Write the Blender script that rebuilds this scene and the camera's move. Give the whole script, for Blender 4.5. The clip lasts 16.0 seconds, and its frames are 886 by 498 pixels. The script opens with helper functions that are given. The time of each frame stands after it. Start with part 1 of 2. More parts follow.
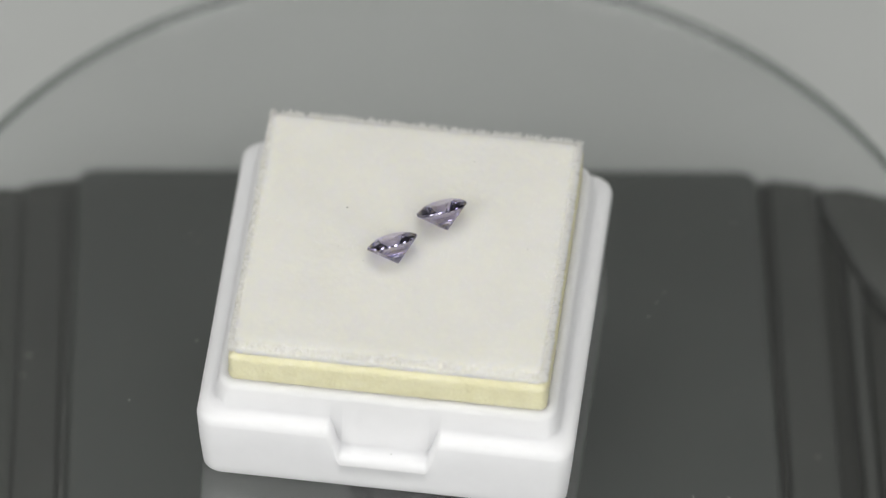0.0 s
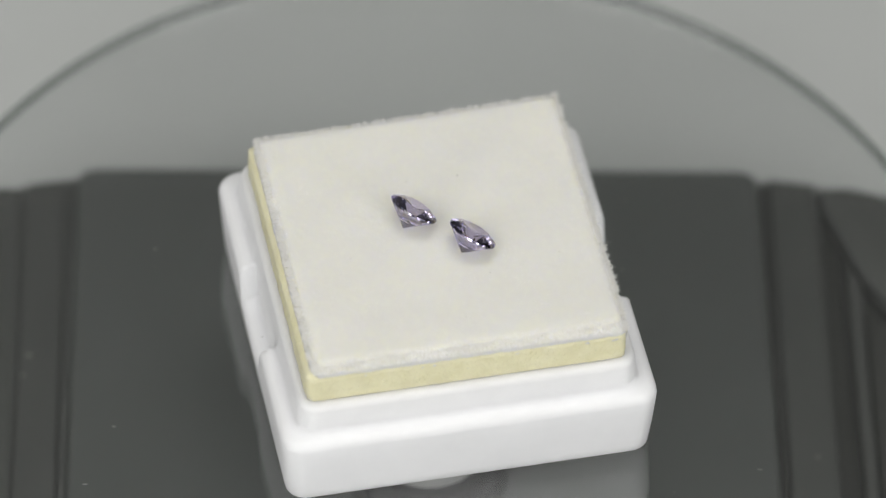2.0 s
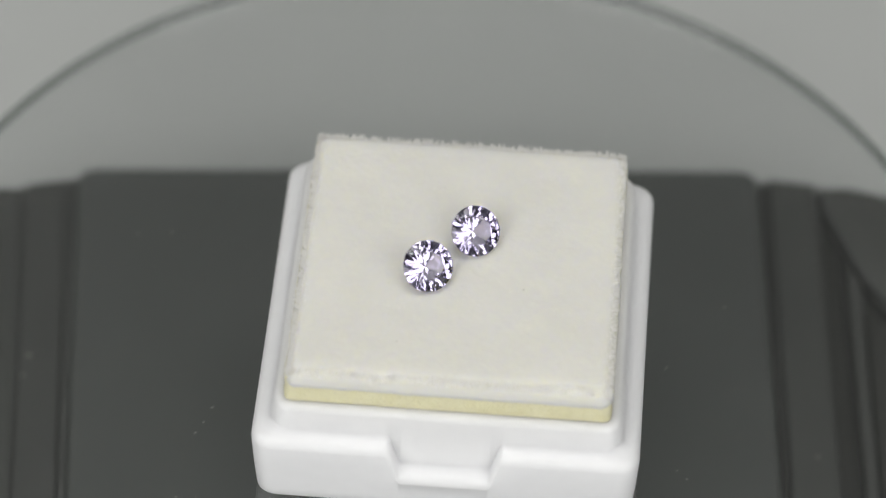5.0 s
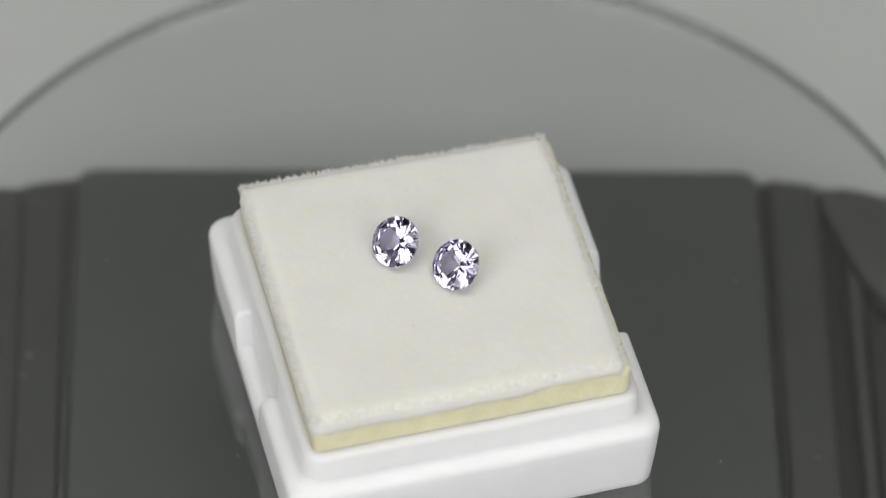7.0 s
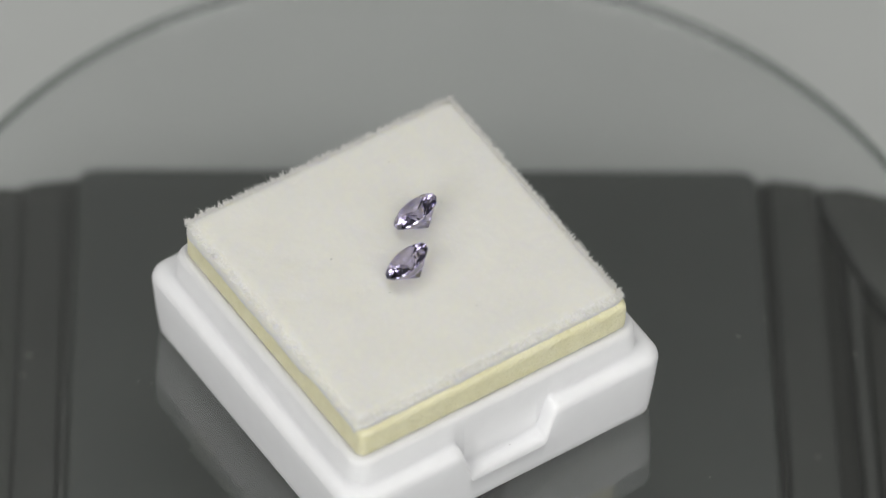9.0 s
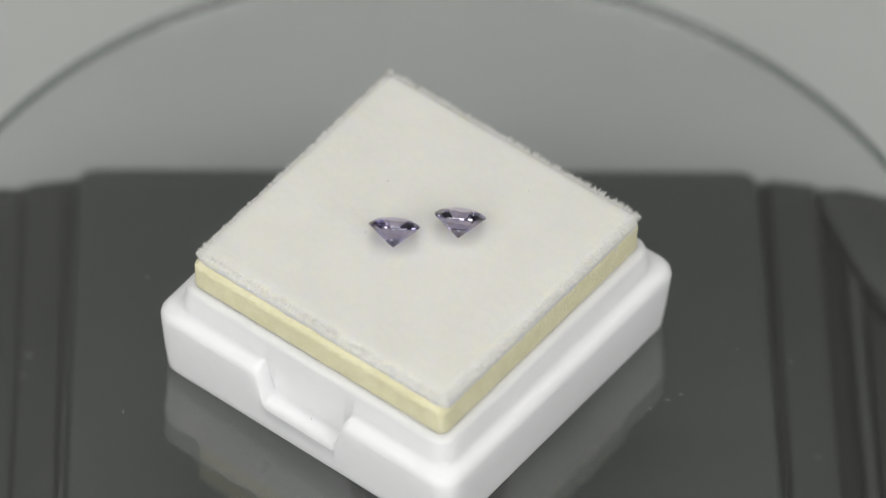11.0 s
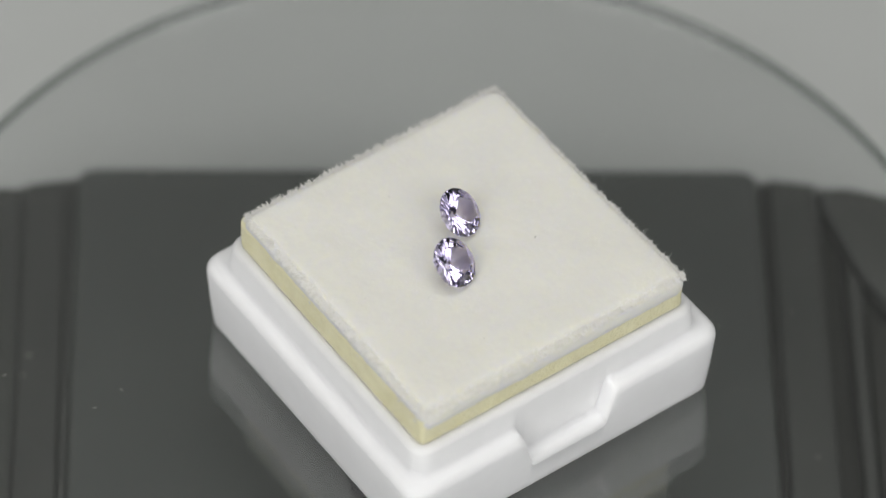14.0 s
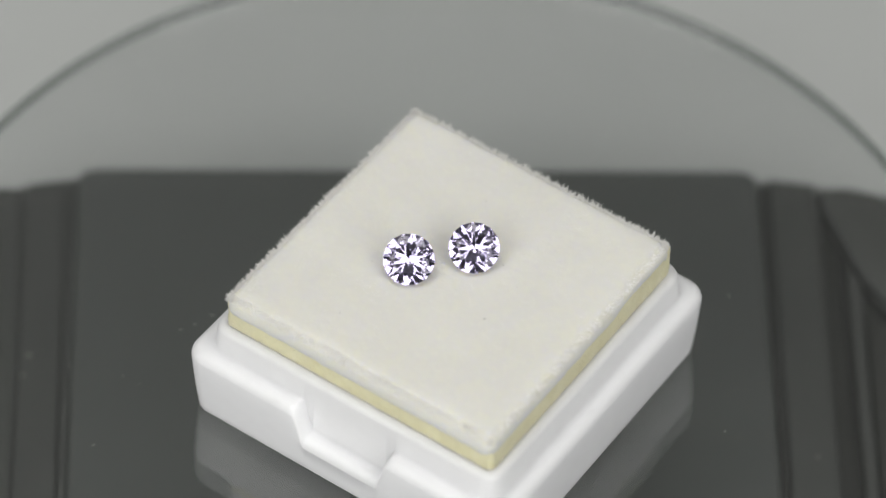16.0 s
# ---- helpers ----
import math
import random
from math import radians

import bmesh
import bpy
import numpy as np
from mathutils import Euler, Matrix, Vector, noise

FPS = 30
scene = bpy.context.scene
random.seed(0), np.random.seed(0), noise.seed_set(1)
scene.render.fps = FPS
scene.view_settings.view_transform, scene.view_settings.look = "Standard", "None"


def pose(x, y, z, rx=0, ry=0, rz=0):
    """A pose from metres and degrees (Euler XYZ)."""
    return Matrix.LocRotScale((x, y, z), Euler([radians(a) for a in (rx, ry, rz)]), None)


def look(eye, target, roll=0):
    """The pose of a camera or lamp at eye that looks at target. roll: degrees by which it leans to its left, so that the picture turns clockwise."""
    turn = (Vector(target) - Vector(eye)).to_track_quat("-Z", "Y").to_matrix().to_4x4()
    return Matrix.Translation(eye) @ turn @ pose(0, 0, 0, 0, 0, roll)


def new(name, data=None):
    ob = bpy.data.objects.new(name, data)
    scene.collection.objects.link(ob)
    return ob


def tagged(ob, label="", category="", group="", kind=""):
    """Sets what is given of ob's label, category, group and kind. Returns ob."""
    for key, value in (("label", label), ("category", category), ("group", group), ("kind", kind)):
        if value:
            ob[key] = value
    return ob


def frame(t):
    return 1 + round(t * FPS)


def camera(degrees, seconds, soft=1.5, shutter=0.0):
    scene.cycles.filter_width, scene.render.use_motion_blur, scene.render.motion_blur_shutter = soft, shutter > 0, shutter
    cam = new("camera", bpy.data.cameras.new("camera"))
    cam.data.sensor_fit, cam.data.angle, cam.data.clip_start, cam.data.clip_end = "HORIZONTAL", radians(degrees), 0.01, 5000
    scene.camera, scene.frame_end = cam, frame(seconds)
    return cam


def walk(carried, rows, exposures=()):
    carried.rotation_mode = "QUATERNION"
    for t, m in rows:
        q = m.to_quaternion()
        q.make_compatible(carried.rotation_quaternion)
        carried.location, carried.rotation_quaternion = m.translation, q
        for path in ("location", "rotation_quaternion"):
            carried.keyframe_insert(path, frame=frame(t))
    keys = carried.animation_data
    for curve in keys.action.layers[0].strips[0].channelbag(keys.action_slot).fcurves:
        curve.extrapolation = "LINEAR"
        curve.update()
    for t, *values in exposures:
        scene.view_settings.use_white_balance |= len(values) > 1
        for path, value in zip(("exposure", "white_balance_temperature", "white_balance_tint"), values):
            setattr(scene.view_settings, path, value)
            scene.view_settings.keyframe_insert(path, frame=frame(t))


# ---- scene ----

MM = 0.001
SPIN = -35.527  # degrees a second, clockwise from above
DISC = -0.42  # height of the disc's upper face, in millimetres
THICK = 1.6  # the disc's thickness, in millimetres

# ---- camera: a long macro lens on a stand, it does not move ----
cam = camera(9.645, 16.0, soft=1.35)
EYE = Vector((0.97, -363.0, 430.34)) * MM
AIM = Vector((0.97, 33.11, -20.32)) * MM
STAND = look(EYE, AIM, 1.63)
walk(cam, [(0.0, STAND), (16.0, STAND)],
     [(0.0, 0.30), (1.0, 0.31), (2.5, 0.26), (4.0, 0.20), (6.5, 0.19), (7.5, 0.26), (8.0, 0.26), (9.0, 0.19),
      (11.5, 0.28), (12.5, 0.26), (14.5, 0.20), (15.5, 0.27), (16.0, 0.25)])
cam.data.dof.use_dof = True
cam.data.dof.focus_distance = 0.550
cam.data.dof.aperture_fstop = 14.0

# ---- light: three soft LED panels over a table-top stand, in a dim room ----
world = bpy.data.worlds.new("room_air")
scene.world = world
world.use_nodes = True
world.node_tree.nodes["Background"].inputs["Color"].default_value = (0.9, 0.95, 1.0, 1)
world.node_tree.nodes["Background"].inputs["Strength"].default_value = 0.02


def panel(name, eye, target, sx, sy, watts, colour):
    lamp = bpy.data.lights.new(name, "AREA")
    lamp.shape, lamp.size, lamp.size_y, lamp.energy, lamp.color = "RECTANGLE", sx, sy, watts, colour
    ob = new(name, lamp)
    ob.matrix_world = look(eye, target)
    return ob


panel("led_panel_top", (0.0, 0.04, 0.84), (0, 0.04, 0), 0.60, 0.30, 2.0, (1.0, 0.985, 0.955))
panel("led_panel_left", (-0.37, -0.48, 0.39), (0, 0, 0.01), 0.47, 0.64, 2.75, (1.0, 0.99, 0.975))
panel("led_panel_right", (0.37, -0.48, 0.39), (0, 0, 0.01), 0.47, 0.64, 2.15, (1.0, 0.99, 0.975))


# ---- materials ----
def mat(name):
    m = bpy.data.materials.new(name)
    m.use_nodes = True
    nt = m.node_tree
    return m, nt, nt.nodes["Principled BSDF"]


def node(nt, kind, **values):
    n = nt.nodes.new(kind)
    for key, value in values.items():
        n.inputs[key].default_value = value
    return n


def mottled(name, dark, light, rough, scale, bump=0.0, bump_scale=0.0, depth=0.0001, spec=0.5):
    """A surface whose colour drifts between two tones at two scales, with fine relief."""
    m, nt, b = mat(name)
    tc = nt.nodes.new("ShaderNodeTexCoord")
    big = node(nt, "ShaderNodeTexNoise", Scale=scale, Detail=3.0)
    fine = node(nt, "ShaderNodeTexNoise", Scale=scale * 9.0, Detail=4.0)
    for n in (big, fine):
        nt.links.new(tc.outputs["Object"], n.inputs["Vector"])
    add = nt.nodes.new("ShaderNodeMath")
    add.operation = "MULTIPLY_ADD"
    nt.links.new(fine.outputs["Fac"], add.inputs[0])
    add.inputs[1].default_value = 0.5
    nt.links.new(big.outputs["Fac"], add.inputs[2])
    ramp = nt.nodes.new("ShaderNodeValToRGB")
    ramp.color_ramp.elements[0].position, ramp.color_ramp.elements[1].position = 0.5, 1.0
    ramp.color_ramp.elements[0].color, ramp.color_ramp.elements[1].color = (*dark, 1), (*light, 1)
    nt.links.new(add.outputs[0], ramp.inputs["Fac"])
    nt.links.new(ramp.outputs["Color"], b.inputs["Base Color"])
    b.inputs["Roughness"].default_value = rough
    b.inputs["Specular IOR Level"].default_value = spec
    if bump:
        grain = node(nt, "ShaderNodeTexNoise", Scale=bump_scale, Detail=5.0)
        nt.links.new(tc.outputs["Object"], grain.inputs["Vector"])
        bp = node(nt, "ShaderNodeBump", Strength=bump, Distance=depth)
        nt.links.new(grain.outputs["Fac"], bp.inputs["Height"])
        nt.links.new(bp.outputs["Normal"], b.inputs["Normal"])
    return m


M_PLASTIC = mottled("white_polystyrene", (0.81, 0.813, 0.826), (0.85, 0.853, 0.866), 0.42, 60, 0.15, 900, 0.00005, 0.35)


def scattering(m, weight, radius):
    """Light that enters the surface and leaves it within so many metres."""
    b = m.node_tree.nodes["Principled BSDF"]
    b.inputs["Subsurface Weight"].default_value = weight
    b.inputs["Subsurface Scale"].default_value = 1.0
    b.inputs["Subsurface Radius"].default_value = radius


scattering(M_PLASTIC, 1.0, (0.0020, 0.0020, 0.0020))
M_PLUSH = mottled("cream_plush", (0.755, 0.750, 0.700), (0.795, 0.790, 0.740), 0.95, 130, 0.3, 1500, 0.00012, 0.05)
scattering(M_PLUSH, 0.7, (0.0019, 0.0018, 0.0012))
M_FIBRE = mottled("plush_fibre", (0.95, 0.945, 0.925), (0.98, 0.975, 0.955), 0.8, 200, spec=0.1)
M_FOAM = mottled("yellow_foam", (0.77, 0.73, 0.475), (0.87, 0.835, 0.585), 0.8, 420, 0.6, 2600, 0.0004, 0.25)
scattering(M_FOAM, 0.35, (0.0010, 0.0010, 0.0007))
M_BASE = mottled("charcoal_plastic", (0.066, 0.068, 0.065), (0.078, 0.080, 0.076), 0.45, 18, 0.12, 1500, 0.00004, 0.35)
M_PLATE = mottled("charcoal_cover_plastic", (0.086, 0.091, 0.087), (0.100, 0.106, 0.101), 0.30, 14, 0.05, 1500, 0.00004, 0.5)
# housing plastic with the shade of its sunk parts put into the colour
M_GROOVE_SHADE = mottled("shade_toned_groove_plastic", (0.026, 0.026, 0.024), (0.034, 0.034, 0.031), 0.6, 40)
M_RUBBER = mottled("black_rubber", (0.010, 0.010, 0.010), (0.018, 0.018, 0.018), 0.7, 120, 0.2, 900, spec=0.15)
M_TABLE = mottled("grey_paper", (0.495, 0.511, 0.500), (0.535, 0.551, 0.540), 0.75, 6, 0.2, 700, 0.0001, 0.2)
M_WALL = mottled("dark_room_paint", (0.030, 0.030, 0.032), (0.042, 0.042, 0.045), 0.8, 3, 0.2, 90, 0.0004, 0.2)
M_TENT = mottled("white_ceiling_paint", (0.72, 0.73, 0.72), (0.78, 0.79, 0.78), 0.9, 8, 0.2, 700, 0.0002, 0.1)
M_LINT = mottled("dark_lint", (0.24, 0.24, 0.20), (0.34, 0.33, 0.28), 0.9, 300)
M_DUST = mottled("pale_dust", (0.24, 0.24, 0.23), (0.36, 0.36, 0.35), 0.9, 300)

# pale gloss for the beads that act as the foam's glints
M_GLINT = mottled("foam_glint_bead", (0.80, 0.76, 0.55), (0.90, 0.88, 0.72), 0.12, 900, spec=0.9)
M_HUB = mottled("pale_hub_plastic", (0.62, 0.62, 0.61), (0.70, 0.70, 0.69), 0.4, 90)
M_BACK = mottled("grey_backdrop_paper", (0.12, 0.125, 0.12), (0.14, 0.145, 0.14), 0.8, 6, 0.2, 700, 0.0001, 0.2)


def clear_sheet(name, tint, ior, haze=0.0):
    """Clear acrylic: lets light straight through, mirrors more towards grazing."""
    m, nt, b = mat(name)
    nt.nodes.remove(b)
    see = node(nt, "ShaderNodeBsdfTransparent", Color=(*tint, 1))
    gloss = node(nt, "ShaderNodeBsdfGlossy", Color=(1, 1, 1, 1), Roughness=0.02)
    tc = nt.nodes.new("ShaderNodeTexCoord")
    smear = node(nt, "ShaderNodeTexNoise", Scale=25.0, Detail=3.0)
    nt.links.new(tc.outputs["Object"], smear.inputs["Vector"])
    rough = node(nt, "ShaderNodeMapRange")
    rough.inputs["To Min"].default_value, rough.inputs["To Max"].default_value = 0.02 + haze, 0.06 + haze
    nt.links.new(smear.outputs["Fac"], rough.inputs["Value"])
    nt.links.new(rough.outputs["Result"], gloss.inputs["Roughness"])
    face = node(nt, "ShaderNodeLayerWeight", Blend=0.5)
    steep = nt.nodes.new("ShaderNodeMath")
    steep.operation = "POWER"
    nt.links.new(face.outputs["Facing"], steep.inputs[0])
    steep.inputs[1].default_value = 5.0
    f0 = ((ior - 1) / (ior + 1)) ** 2
    share = node(nt, "ShaderNodeMapRange")
    share.inputs["To Min"].default_value = f0
    nt.links.new(steep.outputs[0], share.inputs["Value"])
    mix = nt.nodes.new("ShaderNodeMixShader")
    nt.links.new(share.outputs["Result"], mix.inputs["Fac"])
    nt.links.new(see.outputs[0], mix.inputs[1])
    nt.links.new(gloss.outputs[0], mix.inputs[2])
    nt.links.new(mix.outputs[0], nt.nodes["Material Output"].inputs["Surface"])
    return m


M_ACRYLIC = clear_sheet("clear_acrylic", (0.985, 0.99, 0.988), 1.95)

# edge of the acrylic: dark inner reflections put in as a grey share
M_EDGE, _nt, _b = mat("reflection_grey_acrylic_edge")
_b.inputs["Base Color"].default_value = (0.10, 0.105, 0.10, 1)
_b.inputs["Roughness"].default_value = 0.3
_see = node(_nt, "ShaderNodeBsdfTransparent", Color=(0.8, 0.82, 0.81, 1))
_mix = node(_nt, "ShaderNodeMixShader", Fac=0.165)
_nt.links.new(_see.outputs[0], _mix.inputs[1])
_nt.links.new(_b.outputs[0], _mix.inputs[2])
_nt.links.new(_mix.outputs[0], _nt.nodes["Material Output"].inputs["Surface"])

M_GEM, _nt, _b = mat("pale_violet_crystal")
_nt.nodes.remove(_b)
_glass = node(_nt, "ShaderNodeBsdfGlass", Color=(0.886, 0.862, 0.952, 1), Roughness=0.0, IOR=1.766)
_nt.links.new(_glass.outputs[0], _nt.nodes["Material Output"].inputs["Surface"])


# light passes through the thin fibres
_nt = M_FIBRE.node_tree
_through = node(_nt, "ShaderNodeBsdfTranslucent", Color=(0.98, 0.975, 0.955, 1))
_mix = node(_nt, "ShaderNodeMixShader", Fac=0.5)
_nt.links.new(_nt.nodes["Principled BSDF"].outputs[0], _mix.inputs[1])
_nt.links.new(_through.outputs[0], _mix.inputs[2])
_nt.links.new(_mix.outputs[0], _nt.nodes["Material Output"].inputs["Surface"])


# ---- mesh helpers ----
def part(name, bm, material, parent=None, label="", smooth=None):
    me = bpy.data.meshes.new(name)
    bmesh.ops.recalc_face_normals(bm, faces=bm.faces)
    bm.to_mesh(me)
    bm.free()
    me.materials.append(material)
    if smooth is not None:
        for p in me.polygons:
            p.use_smooth = True
        me.set_sharp_from_angle(angle=radians(smooth))
    ob = new(name, me)
    if parent:
        ob.parent = parent
    if label:
        ob["label"] = label
    return ob


def empty(name, m, label, category, **more):
    ob = new(name)
    ob.empty_display_size = 0.005
    ob.matrix_world = m
    return tagged(ob, label, category, **more)


def slab(bm, x0, x1, y0, y1, z0, z1, bevel=0.0, segs=2):
    """A box in millimetres with rounded edges, added to bm."""
    r = bmesh.ops.create_cube(bm, size=1.0, matrix=Matrix.Translation(Vector(((x0 + x1) / 2, (y0 + y1) / 2, (z0 + z1) / 2)) * MM)
                              @ Matrix.Diagonal(((x1 - x0) * MM, (y1 - y0) * MM, (z1 - z0) * MM, 1)))
    if bevel:
        edges = {e for v in r["verts"] for e in v.link_edges}
        bmesh.ops.bevel(bm, geom=list(edges), offset=bevel * MM, segments=segs, affect="EDGES", profile=0.5)
    return bm


def prism(bm, outline, z0, z1, bevel=0.0):
    """An upright prism over an outline in millimetres."""
    low = [bm.verts.new((x * MM, y * MM, z0 * MM)) for x, y in outline]
    high = [bm.verts.new((x * MM, y * MM, z1 * MM)) for x, y in outline]
    n = len(outline)
    faces = [bm.faces.new(low[::-1]), bm.faces.new(high)]
    for i in range(n):
        faces.append(bm.faces.new((low[i], low[(i + 1) % n], high[(i + 1) % n], high[i])))
    if bevel:
        edges = [e for e in faces[1].edges]
        bmesh.ops.bevel(bm, geom=edges, offset=bevel * MM, segments=3, affect="EDGES", profile=0.5)
    return bm


def lathe(bm, rings, n=96, close=True):
    """Turned form from (radius, height) pairs in millimetres."""
    loops = [[bm.verts.new((r * MM * math.cos(2 * math.pi * k / n), r * MM * math.sin(2 * math.pi * k / n), z * MM)) for k in range(n)] for r, z in rings]
    for a, b in zip(loops, loops[1:]):
        for k in range(n):
            bm.faces.new((a[k], a[(k + 1) % n], b[(k + 1) % n], b[k]))
    if close:
        bm.faces.new(loops[0][::-1])
        bm.faces.new(loops[-1])
    return bm


def square_outline(half, radius, extra=(), per_corner=7, step=1.6):
    """Points round a rounded square, as (x, y, outward x, outward y, side). Sides: 0 +x, 1 +y, 2 -x, 3 -y."""
    pts = []
    flat = half - radius
    for side in range(4):
        a = side * math.pi / 2
        c, s = math.cos(a), math.sin(a)
        n = max(4, int(2 * flat / step))
        along = sorted({round(-flat + 2 * flat * i / n, 4) for i in range(n + 1)} | {e for e in extra if side in (1, 3)})
        for u in along:
            pts.append((half * c - u * s, half * s + u * c, c, s, side))
        for k in range(1, per_corner):
            b = a + math.pi / 2 * k / per_corner
            cx, cy = flat * (c - s), flat * (s + c)
            pts.append((cx + radius * math.cos(b), cy + radius * math.sin(b), math.cos(b), math.sin(b), side + 0.5))
    return pts


def wide(x, y):
    """The moulding is a little wider towards its +y side."""
    return x * (1 + 0.0006 * y)


def shrink(base, half0, rad0, half, rad):
    """The same outline points on a rounded square of another size."""
    out = []
    for x, y, nx, ny, side in base:
        if side == int(side):
            u = (-x * ny + y * nx) * (half - rad) / (half0 - rad0)
            out.append((half * nx - u * ny, half * ny + u * nx, nx, ny, side))
        else:
            a = int(side) * math.pi / 2
            c, s = round(math.cos(a)), round(math.sin(a))
            out.append(((half - rad) * (c - s) + rad * nx, (half - rad) * (s + c) + rad * ny, nx, ny, side))
    return out


# ---- the table and the room round it ----
def build_room():
    """A small dark-walled studio with a white ceiling."""
    bm = bmesh.new()
    slab(bm, -900, 900, -1400, 900, -70, -31)
    tagged(part("table_top", bm, M_TABLE), "plain pale grey paper-covered table top", "table", kind="structure")
    for name, box, m in (("wall_north", (-520, 520, 500, 520, -31, 870), M_BACK), ("wall_east", (500, 520, -1380, 500, -31, 870), M_WALL),
                         ("wall_west", (-520, -500, -1380, 500, -31, 870), M_WALL), ("ceiling", (-520, 520, -1420, 520, 870, 890), M_TENT),
                         ("wall_south", (-520, 520, -1420, -1380, -31, 870), M_WALL)):
        bm = bmesh.new()
        slab(bm, *box)
        label = "dark grey painted room wall" if m == M_WALL else "plain grey paper backdrop" if m == M_BACK else "plain white ceiling"
        tagged(part(name, bm, m), label, "ceiling" if name == "ceiling" else "wall", kind="structure")


# ---- the turntable's housing ----
TURNTABLE = pose(0, 0.0044, -0.031, 0, 0, 2.2)


def build_housing():
    top, hub = -20.0, -15.0
    h = empty("turntable", TURNTABLE, "charcoal plastic turntable with a clear turning disc", "turntable")

    def under(ob):
        ob.matrix_parent_inverse = Matrix.Translation((0, 0, 0.031))
        return ob

    bm = bmesh.new()
    prism(bm, [(-58, -42), (58, -42), (58, 33.2), (53.3, 35.4), (48.9, 36.3), (45.7, 36.8), (39.6, 37.8), (-40.7, 37.8), (-48.8, 37.0), (-53.0, 36.0), (-58, 33.5)], -31, top - 3.4, 0.8)
    # darker than the rails: shade down in the gaps is painted in
    under(part("body", bm, M_GROOVE_SHADE, h, smooth=40))
    bm = bmesh.new()
    prism(bm, [(-40.0, -41), (38.8, -41), (38.8, 39.0), (37.9, 40.3), (36.6, 40.7), (-38.0, 41.1), (-39.2, 40.7), (-40.0, 39.6)], top - 3.2, top, 0.7)
    under(part("cover_plate", bm, M_PLATE, h, "flat satin charcoal cover plate", smooth=40))
    for sgn, a, b, c, joint, sunk in ((1, 39.9, 45.4, 48.1, 0.7, 2.6), (-1, 41.0, 46.0, 48.7, 0.15, 0.6)):
        bm = bmesh.new()
        prism(bm, [(sgn * x, y) for x, y in ((a, -41), (b, -41), (b, 38.7), (a, 39.6))][::sgn], top - 3.2, top - 0.25, 0.5)
        under(part("side_rail", bm, M_BASE, h, smooth=40))
        bm = bmesh.new()
        slab(bm, min(sgn * (a - 1.0), sgn * (a - 0.1)), max(sgn * (a - 1.0), sgn * (a - 0.1)), -41, 39.3, top - 3.3, top - joint, 0.2)
        # the +x joint has its shade painted in, the other stays plain
        under(part("joint_strip", bm, M_GROOVE_SHADE if sgn > 0 else M_BASE, h, smooth=40))
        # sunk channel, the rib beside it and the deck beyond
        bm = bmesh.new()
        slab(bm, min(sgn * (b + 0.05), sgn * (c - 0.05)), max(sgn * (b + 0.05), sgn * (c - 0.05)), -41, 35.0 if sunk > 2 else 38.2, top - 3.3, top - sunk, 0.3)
        # only the deep channel carries painted shade
        under(part("channel", bm, M_GROOVE_SHADE if sunk > 2 else M_BASE, h, smooth=40))
        bm = bmesh.new()
        prism(bm, [(sgn * x, y) for x, y in ((c, -41), (c + 1.5, -41), (c + 1.5, 23.6), (c, 27.0))][::sgn], top - 3.2, top - 0.5, 0.4)
        under(part("rib", bm, M_BASE, h, smooth=40))
        bm = bmesh.new()
        prism(bm, [(sgn * x, y) for x, y in ((c + 1.7, -41), (58, -41), (58, 12.0), (c + 4.0, 17.2), (c + 1.7, 20.6))][::sgn], top - 3.2, top - 1.3, 0.5)
        # low deck, its shade also in the colour
        under(part("deck", bm, M_GROOVE_SHADE, h, smooth=40))
        bm = bmesh.new()
        prism(bm, [(sgn * x, y) for x, y in ((b + 0.2, 38.4), (b + 0.6, 34.6), (c + 0.1, 29.2), (c + 1.4, 25.0), (c + 4.1, 20.9), (58, 15.5), (58, 34.6), (53.3, 37.1), (48.9, 38.0))][::sgn], top - 3.2, top - 0.4, 0.5)
        under(part("shoulder", bm, M_BASE, h, smooth=40))

    def centred(ob):
        ob.location = (-0.00017, -0.0044, 0)
        return under(ob)

    bm = bmesh.new()
    lathe(bm, [(7.5, top - 0.2), (7.5, hub - 0.3), (7.3, hub), (6.2, hub), (6.0, hub - 0.5), (6.0, top - 0.2)], 64, close=False)
    centred(part("hub_collar", bm, M_RUBBER, h, "black rubber collar round the spindle", smooth=40))
    # flat black ring added as the collar's shadow on the cover plate
    bm = bmesh.new()
    lathe(bm, [(7.52, top - 0.1), (7.52, top + 0.25), (8.7, top + 0.25), (8.9, top + 0.1), (8.9, top - 0.1)], 64, close=False)
    centred(part("hub_shade_ring", bm, M_RUBBER, h, "black ring put in for the shade round the collar", smooth=40))
    bm = bmesh.new()
    lathe(bm, [(6.0, top - 0.2), (6.0, hub - 0.5), (5.7, hub - 0.3), (1.6, hub - 0.25), (1.5, hub + 0.2), (1.5, DISC - THICK)], 48)
    centred(part("spindle", bm, M_HUB, h, "pale grey plastic spindle", smooth=40))
    for x, y, r in ((-44.6, 12.8, 0.45), (-45.2, 9.8, 0.3), (43.0, -2.0, 0.25)):
        bm = bmesh.new()
        bmesh.ops.create_icosphere(bm, subdivisions=1, radius=1.0, matrix=Matrix.Translation(Vector((x, y, top - 0.25)) * MM) @ Matrix.Diagonal((r * MM, r * 0.6 * MM, 0.08 * MM, 1)))
        under(part("dust_speck", bm, M_DUST, h))
    return h


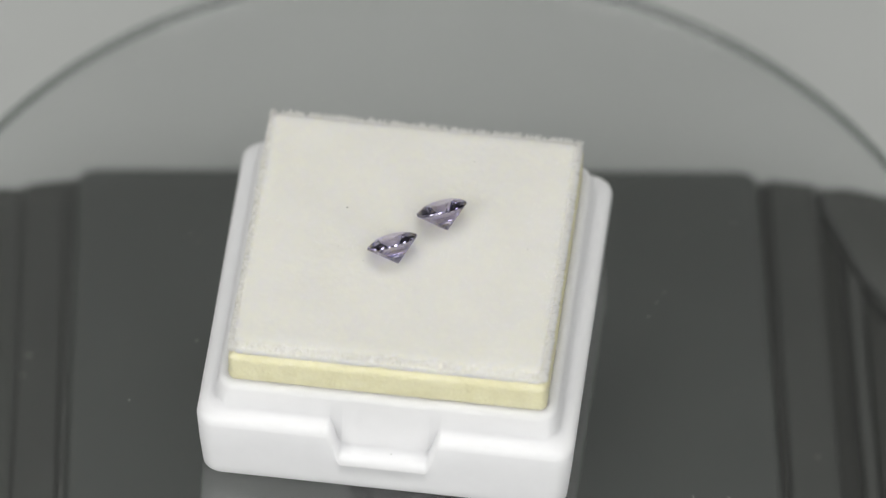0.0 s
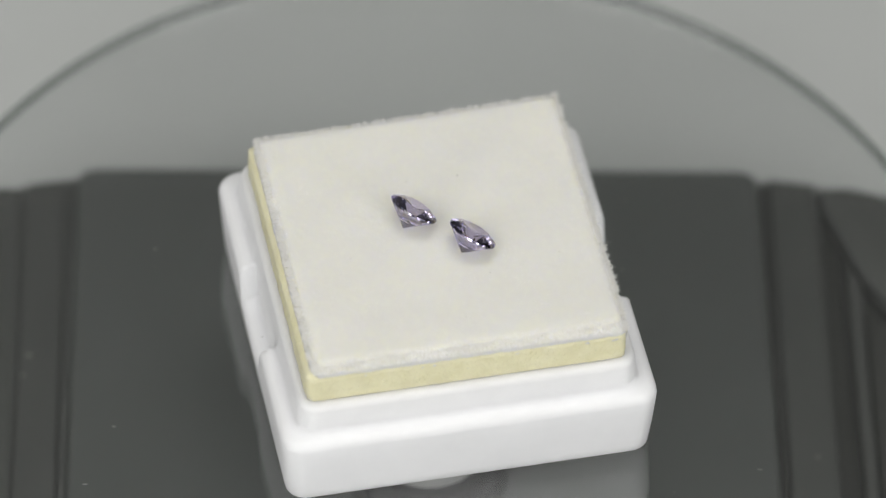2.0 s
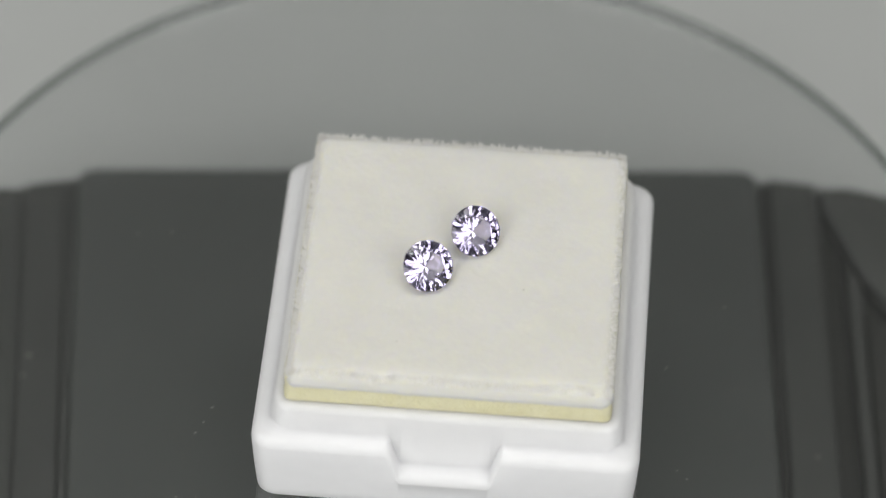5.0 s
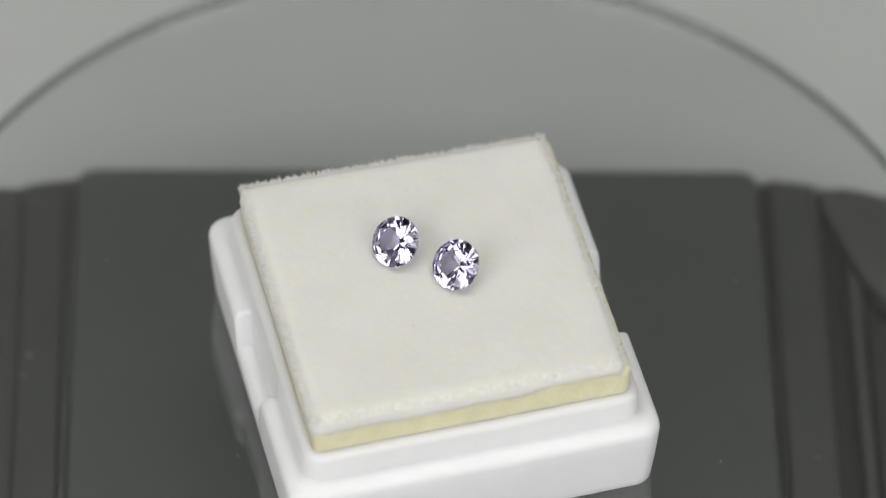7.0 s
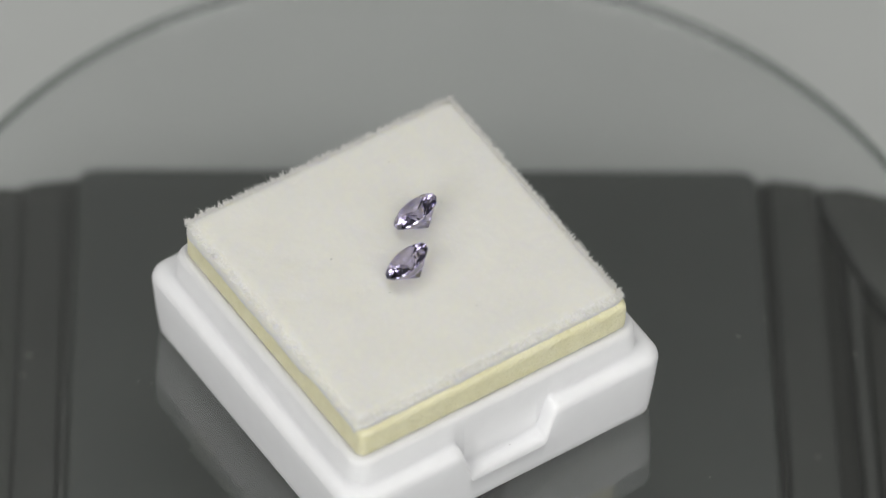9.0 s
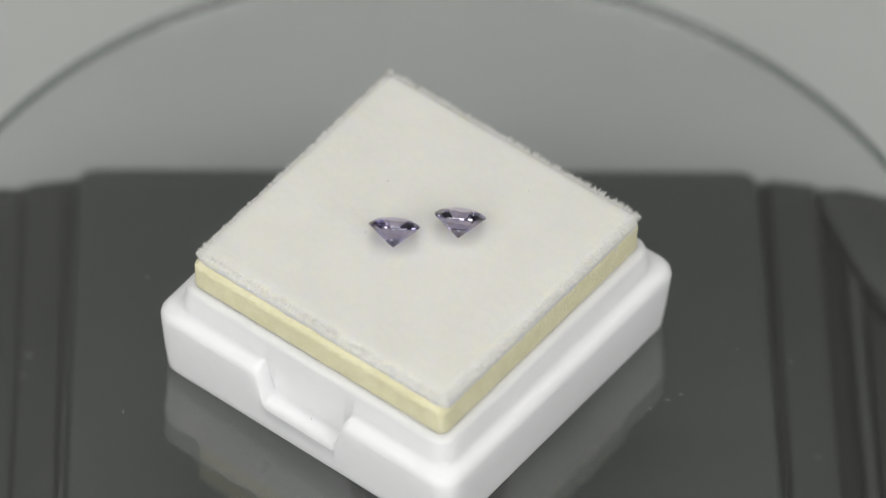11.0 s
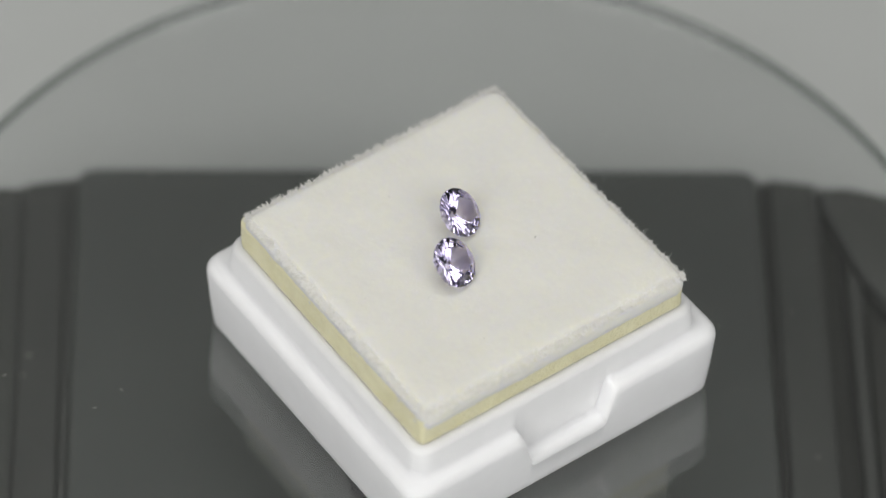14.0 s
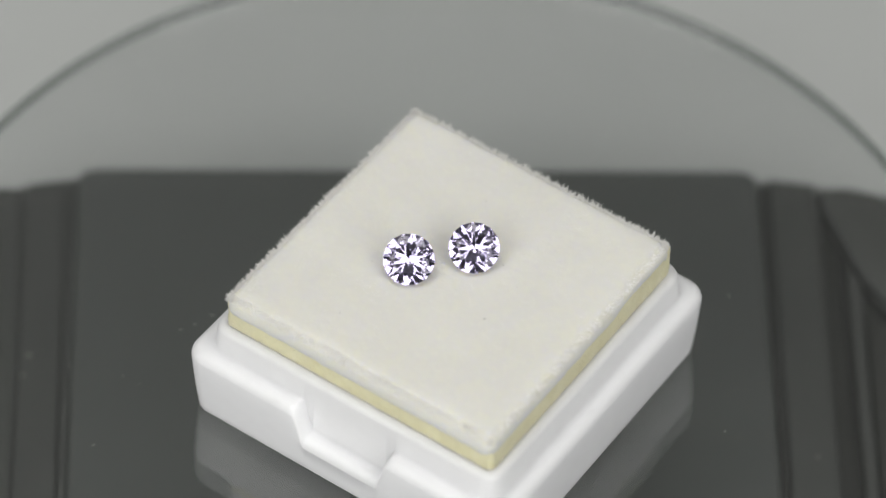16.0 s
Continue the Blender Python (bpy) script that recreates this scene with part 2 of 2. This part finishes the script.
# ---- the clear rotating disc ----
def build_disc(turntable):
    rng = random.Random(4)
    bm = bmesh.new()
    lathe(bm, [(58.45, DISC - THICK), (58.45, DISC)], 180)
    d = part("disc", bm, M_ACRYLIC, turntable, "clear acrylic disc", smooth=30)
    d.matrix_basis = TURNTABLE.inverted()
    bm = bmesh.new()
    lathe(bm, [(58.47, DISC - 0.45), (59.0, DISC - 0.45), (59.05, DISC - 0.2), (58.47, DISC)], 180, close=False)
    lathe(bm, [(58.47, DISC - THICK), (59.0, DISC - THICK + 0.15), (59.0, DISC - THICK + 0.4), (58.47, DISC - THICK + 0.45)], 180, close=False)
    part("edge_band", bm, M_EDGE, d, "acrylic edge with its dark inner reflections painted grey", smooth=30)
    bm = bmesh.new()
    for _ in range(26):
        r, a = rng.uniform(24, 55), rng.uniform(0, 6.283)
        x, y, b = r * math.cos(a), r * math.sin(a), rng.uniform(0, 3.14)
        l, w = rng.uniform(0.10, 0.36), rng.uniform(0.04, 0.09)
        m = Matrix.Translation(Vector((x, y, DISC + 0.03)) * MM) @ Matrix.Rotation(b, 4, "Z") @ Matrix.Diagonal((l * MM, w * MM, 0.05 * MM, 1))
        bmesh.ops.create_icosphere(bm, subdivisions=1, radius=1.0, matrix=m)
    tagged(part("dust", bm, M_DUST, d), kind="stuff")
    return d


# ---- the gem box ----
BOX0 = pose(-0.00276, 0.00108, 0, 0, 0, -5.64)  # its place on the disc at the start


def build_box():
    g = empty("gem_box", BOX0, "open white plastic gem box with stepped rim and two thumb notches", "box")
    bm = bmesh.new()
    # (half width, corner radius, height): up the outside, over the ledge, up and over the rim, down inside
    prof = [(19.1, 2.0, DISC, 0), (19.35, 2.05, DISC + 0.07, 0), (19.5, 2.1, DISC + 0.3, 0), (19.58, 2.1, 1.0, 0), (19.76, 2.1, 3.4, 0), (20.0, 2.2, 7.7, 1), (19.93, 2.2, 8.15, 1),
            (19.72, 2.1, 8.53, 1), (19.38, 2.0, 8.78, 1), (18.95, 2.0, 8.9, 1), (18.45, 2.0, 8.96, 1), (18.12, 2.0, 9.25, 1), (17.95, 2.0, 11.5, 0), (17.78, 1.9, 11.95, 0), (17.45, 1.8, 12.2, 0),
            (17.05, 1.3, 12.27, 0), (16.86, 0.9, 12.26, 0), (16.72, 0.75, 12.16, 0), (16.68, 0.7, 1.4, 0)]
    extra = (-6.0, -5.7, -5.4, -5.1, -4.8, -4.5, 4.5, 4.8, 5.1, 5.4, 5.7, 6.0)
    base = square_outline(20.0, 2.2, extra, step=1.8)
    n = len(base)

    def loop_at(bm, half, rad, z, notch):
        loop = []
        for x, y, nx, ny, side in base:
            dz = 0.0
            if side == int(side):
                u = -x * ny + y * nx
                if abs(u) > 8:
                    u = math.copysign(8 + (abs(u) - 8) * (half - rad - 8) / 9.8, u)
                px, py = half * nx - u * ny, half * ny + u * nx
            else:
                a = int(side) * math.pi / 2
                c, s = round(math.cos(a)), round(math.sin(a))
                px, py = (half - rad) * (c - s) + rad * nx, (half - rad) * (s + c) + rad * ny
            if notch and side in (1, 3):
                t = min(max((6.0 - abs(x)) / 1.5, 0), 1)
                dz = 4.1 * t * t * (3 - 2 * t)
            loop.append(bm.verts.new((wide(px, py) * MM, py * MM, (z - dz) * MM)))
        return loop

    bm = bmesh.new()
    loops = [loop_at(bm, *row) for row in prof]
    for a, b in zip(loops, loops[1:]):
        for k in range(n):
            bm.faces.new((a[k], a[(k + 1) % n], b[(k + 1) % n], b[k]))
    bm.faces.new(loops[0][::-1])
    bm.faces.new(loops[-1])
    part("tray", bm, M_PLASTIC, g, "thick white moulded tray with thumb notches and a raised rim", smooth=50)
    bm = bmesh.new()
    bmesh.ops.create_icosphere(bm, subdivisions=1, radius=0.09 * MM, matrix=Matrix.Translation(Vector((0.8, -18.75, 4.78)) * MM))
    part("fleck", bm, M_LINT, g, "dark fleck lying in the notch")
    return g


def build_pad():
    rng = random.Random(11)
    p = empty("display_pad", BOX0 @ pose(0, 0, 0.0014), "cream plush display pad on yellow foam, fitted in the box", "pad")
    lift = Matrix.Translation((0, 0, -0.0014))

    def under(ob):
        ob.matrix_parent_inverse = lift
        return ob

    # foam core
    bm = bmesh.new()
    loops = []
    base = square_outline(16.8, 0.7, step=0.7, per_corner=5)
    for ins, z in ((0.3, 1.4), (0.0, 1.8), (0.0, 8.0), (0.0, 12.0), (0.02, 12.6), (0.0, 13.2), (0.0, 13.8), (0.03, 14.4), (0.02, 15.0), (0.05, 15.6), (0.5, 15.9)):
        loop = []
        for x, y, nx, ny, side in base:
            k = 0.10 * noise.noise(Vector((x * 0.9, y * 0.9, z * 1.4))) + 0.05 * noise.noise(Vector((x * 3, y * 3, z * 3)))
            k = min(k, 0.06) if z > 12.0 else -0.02
            loop.append(bm.verts.new((wide(x - nx * (ins - k), y) * MM, (y - ny * (ins - k) - (0.28 * max(0, -ny) if z > 12.5 else 0)) * MM, z * MM)))
        loops.append(loop)
    n = len(base)
    for a, b in zip(loops, loops[1:]):
        for k in range(n):
            bm.faces.new((a[k], a[(k + 1) % n], b[(k + 1) % n], b[k]))
    bm.faces.new(loops[0][::-1])
    bm.faces.new(loops[-1])
    under(part("foam_core", bm, M_FOAM, p, "pale yellow open-cell foam", smooth=60))

    # glints on the foam, made of small pale glossy beads added to its sides
    bm = bmesh.new()
    for _ in range(110):
        side, u = rng.randrange(4), rng.uniform(-15.0, 15.0)
        c, sn = math.cos(side * math.pi / 2), math.sin(side * math.pi / 2)
        at = Vector((16.82 * c - u * sn, 16.82 * sn + u * c, rng.uniform(12.4, 15.2))) * MM
        bmesh.ops.create_icosphere(bm, subdivisions=1, radius=rng.uniform(0.02, 0.055) * MM, matrix=Matrix.Translation(at))
    tagged(under(part("foam_glints", bm, M_GLINT, p)), kind="stuff")

    # plush cover: hangs lower on some sides
    hem = {0: 14.05, 1: 14.4, 2: 14.6, 3: 14.95}
    off = (-0.1, 0.28)  # the cover sits a little off the foam

    def hem_at(side, x=0.0, y=0.0):
        """The lower edge of the cover, which climbs at one end of a side."""
        def step(d):
            t = min(max(d, 0), 1)
            return t * t * (3 - 2 * t)

        a, b = hem[int(side) % 4], hem[(int(side) + 1) % 4]
        z = a if side == int(side) else (a + b) / 2
        if side == 2:
            z += 0.8 * step((-y - 5.0) / 4.0)
        elif side == 3:
            z += 0.45 * step((-x - 9.0) / 4.0) - 0.35 * step((x - 12.0) / 2.0)
        return z

    bm = bmesh.new()
    base = square_outline(16.85, 1.25, step=0.5, per_corner=6)
    rings = [(0.5, 0.0), (0.2, 0.05), (0.05, 0.18), (0.0, 0.36), (0.06, 0.55), (0.2, 0.73), (0.44, 0.87), (0.8, 0.96), (1.3, 1.0)]
    loops = []
    for ins, f in rings:
        loop = []
        for x, y, nx, ny, side in shrink(base, 16.85, 1.25, 16.85 - ins, max(1.25 - 0.4 * ins, 0.6)):
            z0 = hem_at(side, x, y) + 0.2 * noise.noise(Vector((x * 0.16, y * 0.16, 8.0))) + 0.08 * noise.noise(Vector((x * 1.1, y * 1.1, 3.0)))
            z = z0 + (17.05 - z0) * f
            k = 0.10 * noise.noise(Vector((x * 0.6, y * 0.6, 1.0))) + 0.02 * noise.noise(Vector((x * 3, y * 3, z * 3)))
            loop.append(bm.verts.new(((wide(x + nx * k, y) + off[0]) * MM, (y + ny * k + off[1]) * MM, z * MM)))
        loops.append(loop)
    inner = shrink(base, 16.85, 1.25, 15.4, 0.6)
    for i in range(1, 36):
        loop = []
        for x, y, nx, ny, side in inner:
            px, py = x * (1 - i / 36), y * (1 - i / 36)
            z = 17.08 + 0.07 * noise.noise(Vector((px * 0.35, py * 0.35, 1.0))) + 0.012 * noise.noise(Vector((px * 1.1, py * 1.1, 2.0)))
            loop.append(bm.verts.new(((px + off[0]) * MM, (py + off[1]) * MM, z * MM)))
        loops.append(loop)
    n = len(base)
    for a, b in zip(loops, loops[1:]):
        for k in range(n):
            bm.faces.new((a[k], a[(k + 1) % n], b[(k + 1) % n], b[k]))
    bm.faces.new(loops[0][::-1])
    bm.faces.new(loops[-1])
    under(part("plush_cover", bm, M_PLUSH, p, "cream-white short-pile plush", smooth=80))

    # pile: fine blades, longer and wilder along the edges
    verts, faces, grow = [], [], []

    def blade(x, y, z, d, length, width, normal):
        d, normal = d.normalized(), normal.normalized()
        side = (d.cross(normal) + Vector((rng.uniform(-1, 1), rng.uniform(-1, 1), rng.uniform(-1, 1))) * 0.3).normalized() * width / 2
        c = Vector((wide(x, y) + off[0], y + off[1], z))
        bend = Vector((rng.uniform(-1, 1), rng.uniform(-1, 1), rng.uniform(-0.6, 0.3))) * length * 0.25
        i = len(verts)
        mid = c + d * length * 0.55
        tip = c + d * length + bend
        if (side * 2).cross(d).dot(normal) < 0:
            side = -side
        verts.extend([tuple((c - side) * MM), tuple((c + side) * MM), tuple((mid + side * 0.8) * MM), tuple((mid - side * 0.8) * MM), tuple(tip * MM)])
        faces.extend([(i, i + 1, i + 2, i + 3), (i + 3, i + 2, i + 4)])
        grow.extend([tuple(normal)] * 5)

    for _ in range(22000):
        x, y = rng.uniform(-16.1, 16.1), rng.uniform(-16.1, 16.1)
        blade(x, y, 17.0, Vector((rng.gauss(0, 0.8), rng.gauss(0, 0.8), 0.8)), rng.uniform(0.08, 0.22), 0.045, Vector((0, 0, 1)))
    shag = (1.3, 1.35, 1.0, 1.35)
    for _ in range(11000):
        side, u = rng.randrange(4), rng.uniform(-16.6, 16.6)
        c, s = math.cos(side * math.pi / 2), math.sin(side * math.pi / 2)
        f = 1 - 0.3 * rng.random()
        half = 16.78 - 0.8 * max(0, (f - 0.55) / 0.45) ** 2
        low = hem_at(side, half * c - u * s, half * s + u * c)
        z = low + (17.0 - low) * f
        clump = max(0.3, 0.75 + 0.5 * noise.noise(Vector((u * 1.3, side * 7.0, z * 0.5))) + 0.7 * noise.noise(Vector((u * 3.6, side * 3.0, z))))
        out = Vector((c, s, 0)) * rng.uniform(0.4, 1.0) + Vector((-s, c, 0)) * rng.gauss(0, 0.28) + Vector((0, 0, rng.gauss(0.15, 0.35)))
        blade(half * c - u * s, half * s + u * c, z, out, rng.uniform(0.2, 0.5) * clump * shag[side] * min(1, 0.3 + (f - 0.7) * 4), 0.04, Vector((c * 0.2, s * 0.2, 1.0)))
    for cx, cy in ((1, 1), (1, -1), (-1, 1), (-1, -1)):
        for _ in range(260):
            z = rng.uniform(16.0, 17.0)
            blade(cx * rng.uniform(15.8, 16.5), cy * rng.uniform(15.8, 16.5), z, Vector((cx * rng.uniform(0.1, 1), cy * rng.uniform(0.1, 1), rng.gauss(0.0, 0.35))), rng.uniform(0.2, 0.5), 0.04, Vector((cx * 0.4, cy * 0.4, 0.8)))
    # tufts whose fibres lean together to one tip
    for _ in range(1150):
        side, u = rng.choice((0, 0, 1, 1, 2, 3, 3)), rng.uniform(-16.4, 16.4)
        c, s = math.cos(side * math.pi / 2), math.sin(side * math.pi / 2)
        f = rng.uniform(0.86, 1.0)
        half = 16.75 - 0.7 * max(0, (f - 0.55) / 0.45) ** 2
        low = hem_at(side, half * c - u * s, half * s + u * c)
        z = low + (17.0 - low) * f
        tip = Vector((c, s, 0)) * rng.uniform(0.5, 1.0) + Vector((-s, c, 0)) * rng.gauss(0, 0.3) + Vector((0, 0, rng.gauss(0.2, 0.3)))
        tip = tip.normalized() * rng.uniform(0.35, 0.8) * (0.75, 1.0, 0.7, 0.95)[side] * (1.2 if side == 0 else 1)
        for _k in range(6):
            du, dz = rng.gauss(0, 0.09), rng.gauss(0, 0.07)
            d = tip - Vector((-s * du, c * du, dz))
            blade(half * c - (u + du) * s, half * s + (u + du) * c, z + dz, d, d.length, 0.06, Vector((c * 0.15, s * 0.15, 1.0)))
    # a few long strays
    for _ in range(36):
        side, u = rng.choice((0, 0, 1, 1, 1, 2, 3)), rng.uniform(-16, 16)
        c, s = math.cos(side * math.pi / 2), math.sin(side * math.pi / 2)
        blade(16.3 * c - u * s, 16.3 * s + u * c, 16.7, Vector((c, s, 0)) + Vector((rng.gauss(0, 0.5), rng.gauss(0, 0.5), rng.gauss(0.3, 0.4))), rng.uniform(0.7, 1.3), 0.04, Vector((c * 0.3, s * 0.3, 0.8)))
    me = bpy.data.meshes.new("fur")
    me.from_pydata(verts, [], faces)
    me.materials.append(M_FIBRE)
    me.polygons.foreach_set("use_smooth", [True] * len(me.polygons))
    me.normals_split_custom_set_from_vertices(grow)
    pile = new("fur", me)
    pile.parent = p
    tagged(under(pile), kind="stuff")

    # dark lint flecks lying in the pile
    spots = [(-6.92, 3.85, 0.085), (-4.25, -3.33, 0.06), (-7.15, -1.67, 0.045), (5.66, 12.06, 0.055), (7.14, 4.27, 0.045), (12.6, 0.6, 0.04), (2.4, -9.6, 0.045)]
    for x, y, r in spots:
        bm = bmesh.new()
        m = Matrix.Translation(Vector((x, y, 17.2)) * MM) @ Matrix.Rotation(rng.uniform(0, 3), 4, "Z") @ Matrix.Diagonal((r * 1.5 * MM, r * 0.8 * MM, r * 0.6 * MM, 1))
        bmesh.ops.create_icosphere(bm, subdivisions=1, radius=1.0, matrix=m)
        under(part("lint_fleck", bm, M_LINT, p))
    return p


# ---- the two stones: round brilliants lying on their sides ----
def brilliant(name, radius):
    bm = bmesh.new()
    R, rt, rm, rl = radius, 0.58 * radius, 0.79 * radius, 0.24 * radius
    hc, hp, g = 0.20 * R, 0.88 * R, 0.035 * R
    C = math.cos(math.pi / 8)

    def at(r, k, z):
        a = math.pi / 8 * k
        return bm.verts.new((r * math.cos(a) * MM, r * math.sin(a) * MM, z * MM))

    table = [at(rt, 2 * k, g + hc) for k in range(8)]
    mids = [at(rm, 2 * k + 1, g + hc * (R - rm * C) / (R - rt)) for k in range(8)]
    upper = [at(R, k, g) for k in range(16)]
    lower = [at(R, k, -g) for k in range(16)]
    lows = [at(rl, 2 * k + 1, -hp + (hp - g) * rl * C / R) for k in range(8)]
    culet = bm.verts.new((0, 0, -hp * MM))
    bm.faces.new(table)
    for k in range(8):
        j = (k + 1) % 8
        bm.faces.new((table[k], mids[k], table[j]))
        bm.faces.new((table[k], mids[k - 1], upper[2 * k], mids[k]))
        bm.faces.new((mids[k], upper[2 * k], upper[2 * k + 1]))
        bm.faces.new((mids[k], upper[2 * k + 1], upper[(2 * k + 2) % 16]))
        bm.faces.new((culet, lows[k - 1], lower[2 * k], lows[k]))
        bm.faces.new((lows[k], lower[2 * k], lower[2 * k + 1]))
        bm.faces.new((lows[k], lower[2 * k + 1], lower[(2 * k + 2) % 16]))
    for k in range(16):
        bm.faces.new((upper[k], lower[k], lower[(k + 1) % 16], upper[(k + 1) % 16]))
    return part(name, bm, M_GEM)


def tilted(x, y, z, axis, twist):
    q = Vector(axis).to_track_quat("Z", "Y").to_matrix().to_4x4()
    return Matrix.Translation(Vector((x, y, z)) * MM) @ q @ pose(0, 0, 0, 0, 0, twist)


build_room()
base_thing = build_housing()
disc_part = build_disc(base_thing)
box_thing = build_box()
pad_thing = build_pad()
STONE_A = tilted(-4.35, -0.84, 19.18, (-0.65, 1.30, 1.66), 8)
STONE_B = tilted(0.71, 4.02, 19.19, (-0.61, 1.30, 1.68), 19)
stone_a = tagged(brilliant("gemstone", 2.70), "pale violet round brilliant-cut gemstone lying on plush", "gemstone", "pair of stones")
stone_b = tagged(brilliant("gemstone", 2.72), "pale violet round brilliant-cut gemstone lying on plush", "gemstone", "pair of stones")
stone_a.matrix_world, stone_b.matrix_world = STONE_A, STONE_B


def motions():
    """Everything on the disc turns with it at one even rate."""
    starts = ((box_thing, BOX0), (pad_thing, BOX0 @ pose(0, 0, 0.0014)), (stone_a, STONE_A), (stone_b, STONE_B))
    walk(disc_part, [(k / 5, TURNTABLE.inverted() @ pose(0, 0, 0, 0, 0, SPIN * k / 5)) for k in range(81)])
    for thing, start in starts:
        walk(thing, [(k / 5, pose(0, 0, 0, 0, 0, SPIN * k / 5) @ start) for k in range(81)])


motions()
